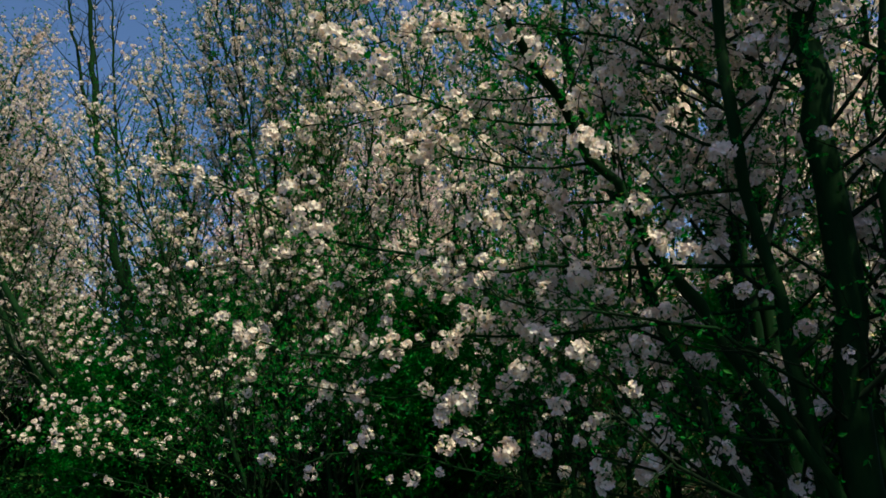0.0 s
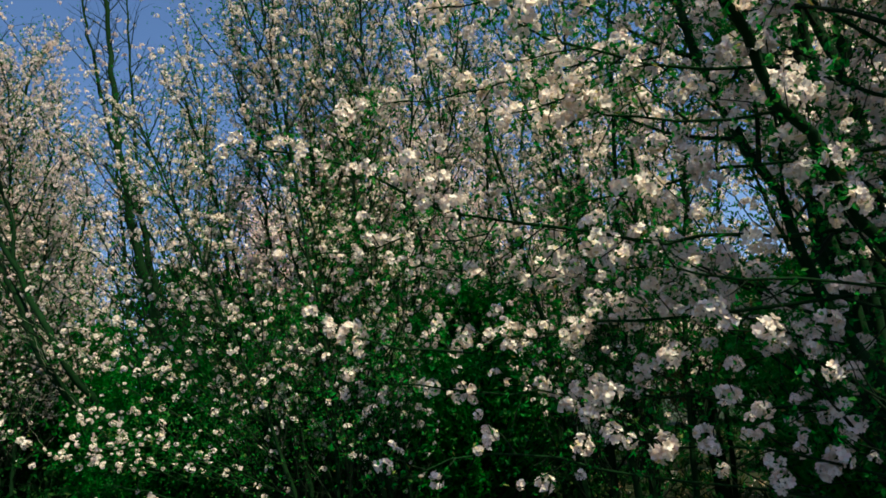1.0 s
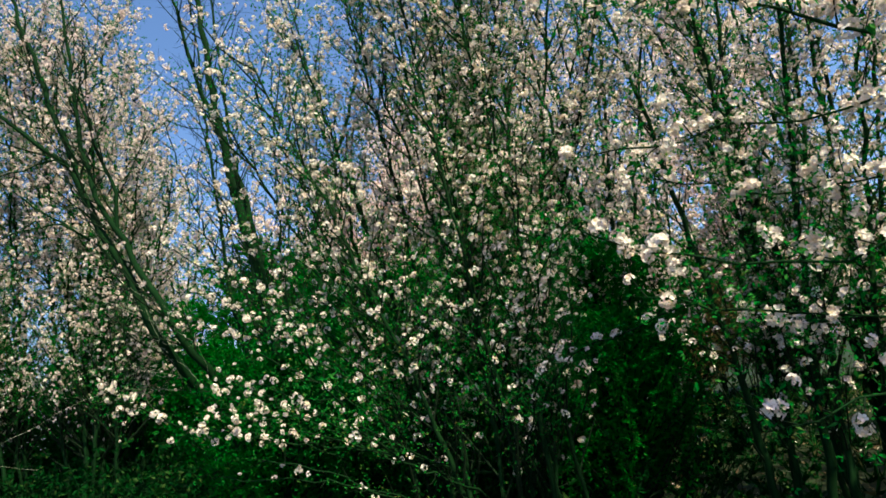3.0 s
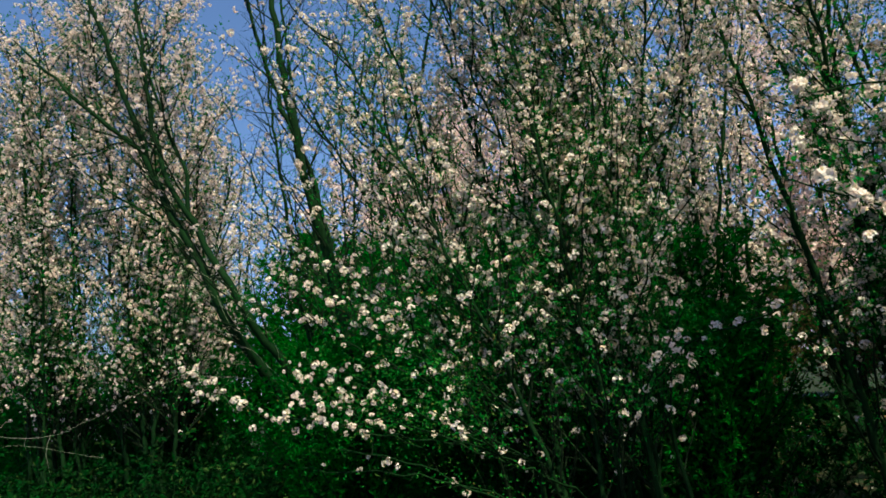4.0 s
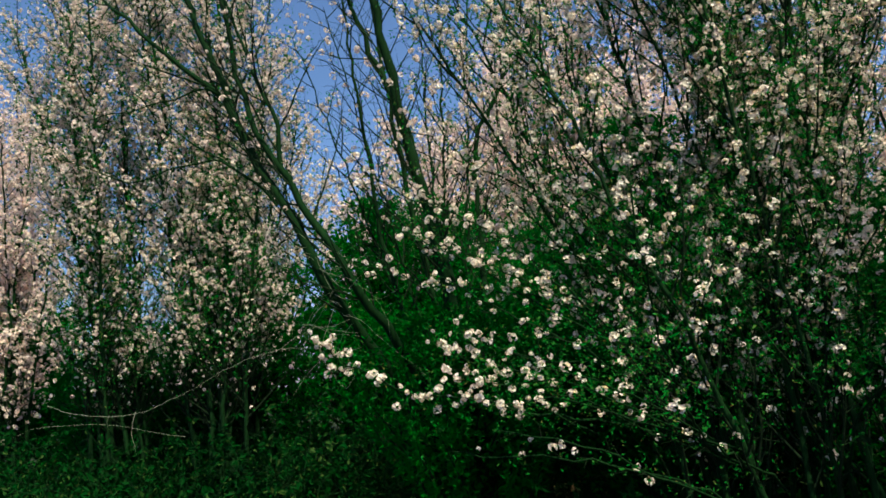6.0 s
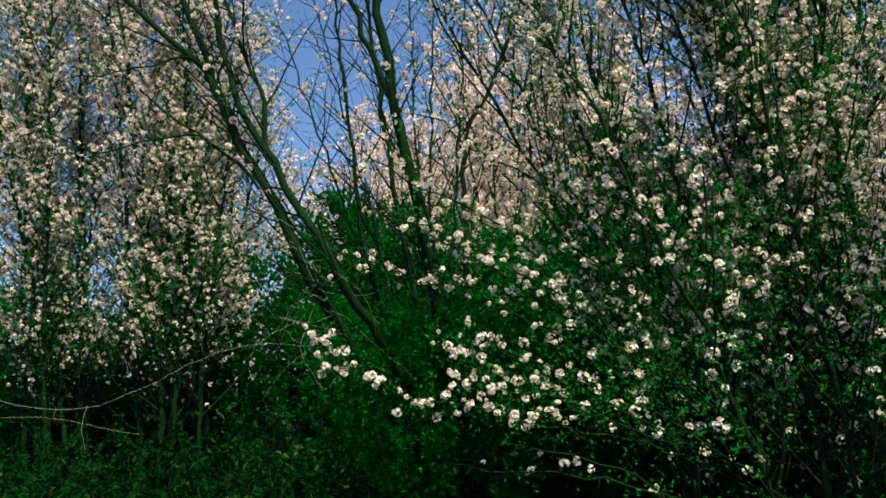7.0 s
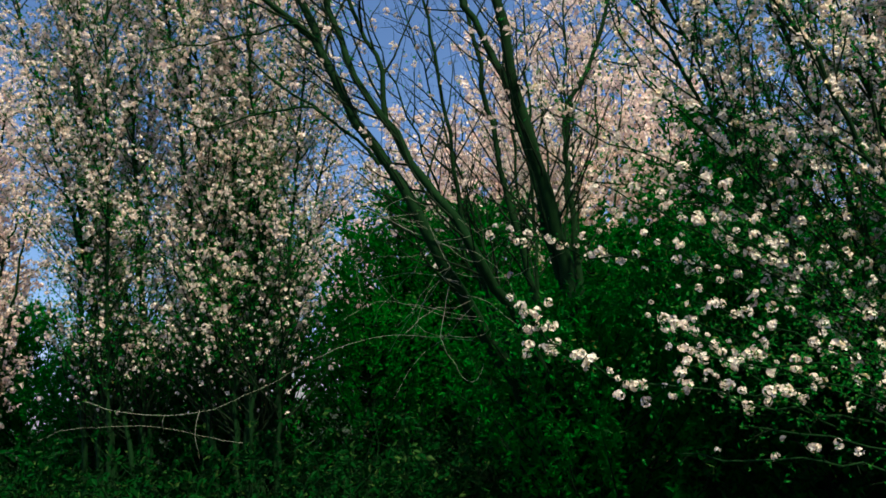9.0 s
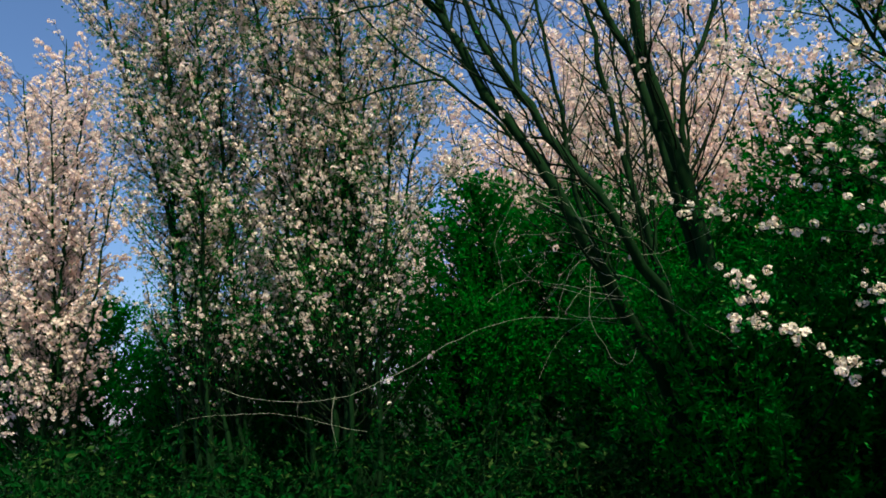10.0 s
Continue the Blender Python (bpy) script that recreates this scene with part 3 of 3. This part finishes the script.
bare_twigs = [
    ([(-5.78, 5.30, 1.63), (-5.61, 5.32, 1.555), (-5.37, 5.35, 1.515), (-5.20, 5.37, 1.515), (-5.03, 5.34, 1.545), (-4.86, 5.37, 1.61), (-4.3, 5.5, 1.82), (-3.72, 5.7, 1.75)], 0.0018, 0.0010),
    ([(-5.37, 5.35, 1.52), (-5.38, 5.35, 1.46), (-5.39, 5.38, 1.41)], 0.0018, 0.0009),
    ([(-5.19, 5.37, 1.52), (-5.21, 5.35, 1.39), (-5.21, 5.38, 1.26)], 0.0020, 0.0010),
    ([(-5.2, 5.95, 1.30), (-5.55, 5.6, 1.46), (-5.9, 5.40, 1.50), (-6.06, 5.32, 1.47)], 0.0014, 0.0008),
    ([(-3.80, 5.55, 2.1), (-3.88, 5.32, 1.75), (-3.83, 5.35, 1.61), (-3.78, 5.38, 1.52), (-3.72, 5.32, 1.52), (-3.68, 5.35, 1.59)], 0.0020, 0.0010),
    ([(-3.92, 5.45, 2.3), (-4.26, 5.32, 2.49), (-4.46, 5.38, 2.57), (-4.75, 5.35, 2.60), (-5.05, 5.32, 2.62)], 0.0026, 0.0012),
]
twig_rng = np.random.default_rng(131)
for i in range(24):                      # dead side shoots along the two leaning stems
    f = 0.15 + 0.8 * twig_rng.random()
    foot_of = np.array([-3.55, 5.5, 1.55]) * (1 - f) + np.array([-4.02, 5.38, 2.6]) * f
    way = np.array([-1.0, -0.5 + 0.7 * twig_rng.random(), 0.7 - 1.3 * twig_rng.random()]) if i % 4 else np.array([0.8, -0.3, -0.5])
    bare_twigs.append((wander(twig_rng, foot_of, way, 0.3 + 0.55 * twig_rng.random(), -0.5, 0.24, 6), 0.0014, 0.0007))
pear_tree(D, leaning_stems + upright + slender, 13, "leaning bare-branched pear tree with sparse blossom at its twig tips", limbs=leaning_limbs, dry=bare_twigs,
   low=2.0, gap=0.13, reach=0.95, spread=0.55, lift=0.7, side_gap=0.13, side=0.36, bloom=0.10, size=0.045, leafy=0.1, bare=0.72, crown_start=0.3, split=True, petal=BLUSH_PETAL, thin=lambda p: 0.2 if p[2] < 3.1 else 0.5)

# dense white trees standing close together
E0 = foot(-5.85, 7.65)
pear_tree(E0, [
    ([E0, (-5.78, 7.6, 1.59), (-5.67, 7.6, 2.8), (-5.6, 7.6, 4.5), (-5.5, 7.7, 6.3)], 0.060, 0.012),
    *fan(E0, [(-6.4, 7.8, 6.6), (-6.1, 7.1, 6.2), (-5.2, 7.8, 5.6), (-5.45, 7.2, 5.6), (-6.3, 7.3, 6.2), (-5.0, 7.5, 4.8), (-4.85, 7.8, 4.2), (-5.8, 8.0, 6.4)], 0.028, apart=0.3),
], 14, "tall flowering pear tree covered in white blossom", low=1.2, gap=0.075, reach=0.95, spread=0.65, lift=0.9, side_gap=0.10, side=0.28, bloom=0.038, size=0.041, leafy=1.4, leaf=0.036, clump=0.4, petal=PALE_PETAL, heads=MID, split=True, top_reach=0.7, thin=lambda p: min(1.0, max(0.04, 0.42 * (p[2] - 1.55))))
E1 = foot(-7.0, 7.75)
pear_tree(E1, [
    ([E1, (-7.0, 7.5, 1.7), (-7.08, 7.45, 2.61), (-7.36, 7.45, 3.82), (-7.8, 7.4, 5.7)], 0.032, 0.010),
    *fan(E1, [(-6.8, 7.7, 6.3), (-7.2, 7.8, 5.6), (-6.6, 7.0, 5.6), (-7.4, 7.5, 6.0), (-7.0, 7.2, 5.8), (-7.65, 7.6, 4.9), (-6.7, 8.1, 6.2), (-7.3, 7.6, 5.9), (-7.0, 8.0, 6.4)], 0.028, apart=0.4),
], 19, "flowering pear tree with white blossom and many thin stems", low=1.3, gap=0.075, reach=0.9, spread=0.65, lift=0.9, side_gap=0.11, side=0.28, bloom=0.038, size=0.041, leafy=1.4, leaf=0.036, clump=0.4, petal=PALE_PETAL, heads=MID, split=True, top_reach=0.6, thin=lambda p: min(1.0, max(0.04, 0.42 * (p[2] - 1.55))))

# tree behind the near one
B = foot(0.45, 5.3)
mid_label = "flowering pear tree with slender upright stems"
pear_tree(B, fan(B, [(0.0, 5.0, 4.6), (0.5, 5.2, 5.0), (1.0, 5.2, 4.8), (0.3, 5.7, 5.2), (-0.35, 5.3, 4.4), (1.3, 5.0, 4.2), (0.1, 4.6, 4.0), (0.7, 4.6, 4.3), (-0.1, 5.7, 4.8)], 0.028, apart=0.35), 15,
          mid_label, low=0.7, gap=0.085, reach=0.8, spread=0.5, lift=1.1, side_gap=0.12, side=0.28, bloom=0.088, size=0.046, leafy=5.0, leaf=0.030, clump=0.5, thin=lambda p: 0.15 if p[2] < 1.4 else 0.5 if p[2] < 2.2 else 0.85)
M0 = (0, 0, 0)
mid = pear_tree(M0, fan(M0, [(-0.9, 0.1, 4.6), (-0.3, -0.4, 5.0), (0.3, 0.2, 5.5), (0.9, -0.1, 4.6), (0.0, 0.6, 5.2), (-0.6, 0.5, 4.7), (0.5, -0.6, 4.4)], 0.034), 18,
                mid_label, low=1.2, gap=0.11, reach=1.0, spread=0.6, lift=0.9, side_gap=0.13, side=0.30, bloom=0.095, size=0.062, leafy=0.6, leaf=0.045, clump=0.4, heads=MID, thin=lambda p: 0.12 if p[2] < 1.6 else 0.85, group="slender pear trees")
mid.matrix_basis = pose(*foot(-8.4, 12.2), 0, 0, 40)
for x, y, turn in ((1.9, 3.9, 100), (3.1, 5.1, 220), (1.3, 6.4, 310), (-6.6, 10.9, 200), (0.2, 8.6, 300), (2.6, 6.6, 20), (-0.5, 6.9, 160), (-2.9, 11.0, 260), (-6.3, 9.2, 120), (-6.9, 9.4, 30)):
    copy_thing(mid, pose(*foot(x, y), 0, 0, turn))
copy_thing(mid, pose(*foot(1.05, 3.0), 0, 0, 75)).scale = (1.15, 1.15, 1.4)      # stretched tall, its crown out of view, added to shade those beyond it

# broad tree at the end of the row
F = foot(-10.0, 9.5)
pear_tree(F, fan(F, [(-9.65, 9.5, 6.4), (-10.1, 9.3, 5.9), (-9.3, 9.4, 5.7), (-10.6, 9.6, 5.7), (-9.1, 9.7, 5.1), (-10.0, 10.0, 6.1), (-9.5, 9.0, 5.5), (-10.9, 9.2, 5.3), (-8.9, 9.3, 4.4), (-11.2, 9.6, 5.0)], 0.034, apart=0.3), 22,
          "round-topped flowering pear tree thick with blush blossom", low=1.2, gap=0.10, reach=0.95, lift=0.9, side_gap=0.12, side=0.28, bloom=0.070, size=0.066, leafy=0.4, leaf=0.04, clump=0.2, petal=BLUSH_PETAL, heads=MID, top_reach=0.6,
          thin=lambda p: min(1.0, max(0.1, 0.45 * (p[2] - 1.0))))

# trees of the row behind, also copied out of view for shade
row_and_shade_label = "flowering pear tree in full white bloom, distant or unseen and added for shade"
kind_a = pear_tree(M0, fan(M0, [(-1.1, 0, 5.6), (0.2, 0.3, 6.4), (0.9, -0.2, 5.8), (-0.4, 0.6, 6.2), (0.4, -0.7, 5.6), (-0.7, -0.6, 5.3)], 0.05), 16, row_and_shade_label,
                   low=1.2, gap=0.15, reach=1.25, lift=0.8, side_gap=0.16, side=0.34, bloom=0.11, size=0.105, leafy=0.25, leaf=0.06, petal=BLUSH_PETAL, heads=FAR, thin=lambda p: 0.15 if p[2] < 1.8 else 1.0, group="trees of the far row")
kind_b = pear_tree(M0, fan(M0, [(-0.7, 0.2, 4.6), (0.5, 0.3, 5.0), (0.1, -0.6, 4.5), (1.0, 0.3, 4.1), (-0.9, -0.5, 3.9)], 0.04), 17, row_and_shade_label,
                   low=1.2, gap=0.15, reach=1.2, lift=0.7, side_gap=0.16, side=0.36, bloom=0.11, size=0.105, leafy=0.25, leaf=0.06, petal=BLUSH_PETAL, heads=FAR, thin=lambda p: 0.15 if p[2] < 1.8 else 1.0, group="trees of the far row")
kind_a.matrix_basis = pose(*foot(-11.3, 11.2), 0, 0, 20)
kind_b.matrix_basis = pose(*foot(-8.3, 13.0), 0, 0, 70)
for who, x, y, turn in ((kind_b, -5.9, 13.6, 200), (kind_b, -3.9, 12.6, 310), (kind_b, -1.2, 12.2, 120), (kind_a, 1.6, 10.2, 60), (kind_a, 4.4, 7.6, 170), 
                         (kind_a, -13.6, 12.5, 250), (kind_b, -7.0, 16.5, 40), (kind_a, -2.4, 11.8, 200), (kind_b, -4.3, 11.3, 15), (kind_a, -3.4, 13.6, 330), (kind_b, -1.0, 10.4, 75), (kind_b, 0.6, 11.8, 140),
                         # these four stand unseen off the way, added to block sun and skylight
                         (kind_b, -1.2, -3.2, 60), (kind_a, 2.2, 0.0, 150), (kind_b, -4.2, -2.4, 250), (kind_b, -7.2, -1.2, 330)):
    copy_thing(who, pose(*foot(x, y), 0, 0, turn))
for x, y, turn, tall in ((-4.9, 14.4, 110, 0.95), (-2.6, 14.3, 20, 1.25), (-1.0, 13.6, 190, 1.4)):
    copy_thing(kind_a, pose(*foot(x, y), 0, 0, turn)).scale = (1.1, 1.1, tall)


# ---- evergreens and undergrowth ----
def spray(seed, blades, wide=0.09):
    """A tuft of short narrow leaves."""
    rng = np.random.default_rng(seed)
    verts, tris = [], []
    for i in range(blades):
        m = turned(unit(np.array([*rng.normal(size=2) * 0.7, 0.8]))[None], rng)[0]
        h = 0.7 + 0.6 * rng.random()
        verts.append(np.array([[-wide, 0, 0], [wide, 0, 0], [0, 0.04, h]]) @ m.T)
        tris.append((3 * i, 3 * i + 1, 3 * i + 2))
    return np.vstack(verts), np.array(tris)


SPRAYS = [spray(60 + i, 6) for i in range(4)]
SCALES = [spray(65 + i, 4, 0.21) for i in range(4)]


def evergreen(base, height, radius, seed, label, name="evergreen_tree", mat=EVERGREEN, note="dark green scaly foliage"):
    rng = np.random.default_rng(seed)
    base = np.array(base, float)
    ob = thing(name, base, label, "tree")
    t = Tubes()
    t.add(spline([base, base + (0.03, 0.02, height * 0.5), base + (0, 0, height * 0.97)], 0.2), 0.02 * height, 0.008, 8, 0.05, rng)
    part("trunk", t.mesh("trunk", BARK, base), ob)
    branches, spots, ways = Tubes(), [], []
    z = 0.25
    while z < height * 0.98:
        f = z / height
        for _ in range(5):
            a = rng.random() * 2 * np.pi
            ln = max(0.12, radius * min(1.0, 1.7 * (1 - f)) ** 0.6 * (0.6 + 0.6 * rng.random()))
            q = wander(rng, base + (0, 0, z), (math.cos(a), math.sin(a), 0.35), ln, 0.8, 0.10, 4)
            if _ == 0 and round(z / 0.075) % 2:
                limb = Tubes()
                limb.add(q, 0.006 + 0.010 * ln, 0.003, 5)
                part("branch", limb.mesh("branch", TWIG_BARK, base), ob)
            else:
                branches.add(q, 0.004 + 0.008 * ln, 0.002, 3)
            n = int(ln / 0.022)
            k = 0.15 + 0.85 * rng.random(n)
            i = k * (len(q) - 1)
            p = np.stack([np.interp(i, np.arange(len(q)), q[:, c]) for c in range(3)], -1)
            o = unit(rng.normal(size=p.shape) + np.array([math.cos(a), math.sin(a), 0.6]) * 0.6)
            spots.append(p + o * 0.10 * rng.random((n, 1)))
            ways.append(o)
        z += 0.075
    part("twig_tangle", branches.mesh("twig_tangle", TWIG_BARK, base), ob, kind="stuff")
    p, w = np.vstack(spots), np.vstack(ways)
    v, tr = scatter(rng, SCALES, p - base, w, 0.038 + 0.036 * rng.random(len(p)))
    part("foliage", mesh_from("foliage", v, tris=tr, mat=mat), ob, note, "stuff")
    return ob


evergreen(foot(-4.75, 9.8), 3.5, 1.6, 71, "dark green cedar standing among the blossom")
cedar = evergreen(foot(-1.6, 8.0), 3.5, 1.25, 75, "dark green cedar behind the drooping pear branches")
for x, y, turn, big in ((6.2, 13.2, 300, 1.1), (8.4, 12.4, 20, 1.1), (-0.6, 9.9, 250, 1.0), (3.7, 6.6, 190, 0.95), (4.8, 7.2, 60, 1.05)):
    copy_thing(cedar, pose(*foot(x, y), 0, 0, turn)).scale = (big, big, big)
evergreen(foot(-3.75, 9.3), 3.1, 1.6, 76, "broad dark green evergreen in the shade of the pear trees")
bush_label = "low dark green evergreen bush in the shade"
bush = evergreen(foot(-2.7, 8.7), 2.6, 1.5, 72, bush_label, "evergreen_bush")
tagged(bush, group="evergreen bushes")
for x, y, turn, big in ((-1.4, 8.4, 80, 0.95), (-6.4, 10.2, 190, 1.1), (-8.6, 12.6, 30, 1.0), (-10.4, 13.6, 100, 1.0), (-2.2, 11.0, 300, 1.1),
                        (-12.6, 12.4, 60, 1.2), (-1.9, 6.0, 15, 0.6), (-0.6, 5.9, 95, 0.68), (-2.0, 6.9, 40, 0.85), (-0.6, 6.6, 130, 0.9), (-3.3, 8.0, 170, 0.8), (-5.0, 8.7, 20, 0.8), (-8.0, 8.9, 110, 0.75), (-7.0, 9.4, 250, 0.8), (-4.6, 12.4, 150, 1.1), (-10.5, 11.3, 220, 1.1), (-14.5, 13.5, 330, 1.4), (-3.15, 5.95, 285, 0.72),
                        (1.7, 4.7, 255, 0.7), (2.8, 3.3, 335, 0.75), (1.9, 5.6, 280, 0.8), (3.1, 4.4, 90, 0.85)):
    copy_thing(bush, pose(*foot(x, y), 0, 0, turn)).scale = (big, big, big)


shrub_label = "olive-brown woodland shrub at the far side of the clearing"
shrub = evergreen(foot(1.6, 14.6), 2.9, 1.7, 78, shrub_label, "woodland_shrub", OLD_LEAF, "dull olive and brown old leaves")
tagged(shrub, category="shrub", group="woodland shrubs")
for x, y, turn, big in ((0.2, 15.3, 60, 1.1), (3.4, 15.4, 130, 1.0), (5.0, 14.6, 200, 1.1), (6.8, 15.8, 290, 1.2), (2.6, 17.2, 20, 1.2), (4.4, 17.6, 100, 1.3), (8.8, 15.0, 170, 1.2), (10.8, 14.0, 250, 1.2), (0.9, 17.9, 310, 1.3)):
    copy_thing(shrub, pose(*foot(x, y), 0, 0, turn)).scale = (big, big, big)


def thicket(place, seed):
    """Arching thin stems with small dark leaves."""
    rng = np.random.default_rng(seed)
    ob = thing("bramble_bush", place, "tangled dark bramble bush with thin arching stems", "bush", "bramble bushes")
    stems, spots, ways = Tubes(), [], []
    for _ in range(46):
        a, r = rng.random() * 2 * np.pi, 0.5 * rng.random() ** 0.5
        q = wander(rng, (r * math.cos(a), r * math.sin(a), 0), (0.5 * math.cos(a), 0.5 * math.sin(a), 1.0), 0.8 + 1.0 * rng.random(), -0.9, 0.12, 9)
        stem = Tubes()
        stem.add(q, 0.005, 0.0015, 4)
        part("stem", stem.mesh("stem", BARK, (0, 0, 0)), ob)
        for _ in range(3):
            b = wander(rng, q[rng.integers(3, 9)], rng.normal(size=3) + (0, 0, 0.4), 0.25 + 0.3 * rng.random(), -0.3, 0.15, 4)
            stems.add(b, 0.0025, 0.0012, 3)
            k = rng.random((9, 1)) * (len(b) - 1.01)
            j = k.astype(int)[:, 0]
            spots.append(b[j] + (b[j + 1] - b[j]) * (k - j[:, None]))
            ways.append(rng.normal(size=(9, 3)) + (0, 0, 0.4))
    part("twig_tangle", stems.mesh("twig_tangle", BARK, (0, 0, 0)), ob, "thin brown side shoots", "stuff")
    p, w = np.vstack(spots), np.vstack(ways)
    v, t = scatter(rng, TUFTS, p, w, 0.07 + 0.04 * rng.random(len(p)))
    part("leaves", mesh_from("leaves", v, tris=t, mat=SHADE_BRAMBLE), ob, "small green leaves, their colour darkened for shade", "stuff")
    return ob


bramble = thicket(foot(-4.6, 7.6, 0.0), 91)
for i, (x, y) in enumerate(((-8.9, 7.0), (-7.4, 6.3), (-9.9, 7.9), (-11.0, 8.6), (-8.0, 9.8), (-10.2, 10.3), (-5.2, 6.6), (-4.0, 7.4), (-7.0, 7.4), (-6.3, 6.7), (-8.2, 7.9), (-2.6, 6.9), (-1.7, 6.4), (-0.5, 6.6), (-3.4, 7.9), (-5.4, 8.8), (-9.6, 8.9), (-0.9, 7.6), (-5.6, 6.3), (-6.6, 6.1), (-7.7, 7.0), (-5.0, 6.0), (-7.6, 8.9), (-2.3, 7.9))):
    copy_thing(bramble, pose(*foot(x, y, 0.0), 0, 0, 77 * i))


def scattered_stuff(name, label, category, templates, mat, count, x, y, size, seed, lay=1.0):
    rng = np.random.default_rng(seed)
    p = np.stack([rng.uniform(*x, count), rng.uniform(*y, count), np.zeros(count)], -1)
    p[:, 2] = ground_height(p[:, 0], p[:, 1]) + 0.004
    w = unit(rng.normal(size=p.shape) * (1 - lay) + np.array([0, 0, 1]))
    v, t = scatter(rng, templates, p, w, rng.uniform(*size, count))
    return tagged(new(name, mesh_from(name, v, tris=t, mat=mat)), label, category, kind="stuff")


scattered_stuff("grass", "thin spring grass, coloured dark for the shade of the trees", "grass", SPRAYS, SHADE_GRASS, 15000, (-14, 7), (-5, 17), (0.08, 0.22), 81, 0.85)
FLAT_LEAVES = [(np.array([[0, -0.5, 0.02], [0.28, 0, 0.1], [0, 0.5, 0.02], [-0.28, 0, 0.08]]), np.array([[0, 1, 2], [0, 2, 3]]))]
scattered_stuff("leaf_litter", "brown fallen leaves on the ground", "leaves", FLAT_LEAVES, LITTER, 18000, (-14, 7), (-5, 17), (0.05, 0.10), 82, 0.75)
scattered_stuff("fallen_petals", "white petals fallen on the dark ground", "petals", FLAT_LEAVES, PETAL, 7000, (-10, 7), (2, 15), (0.02, 0.04), 83, 0.6)
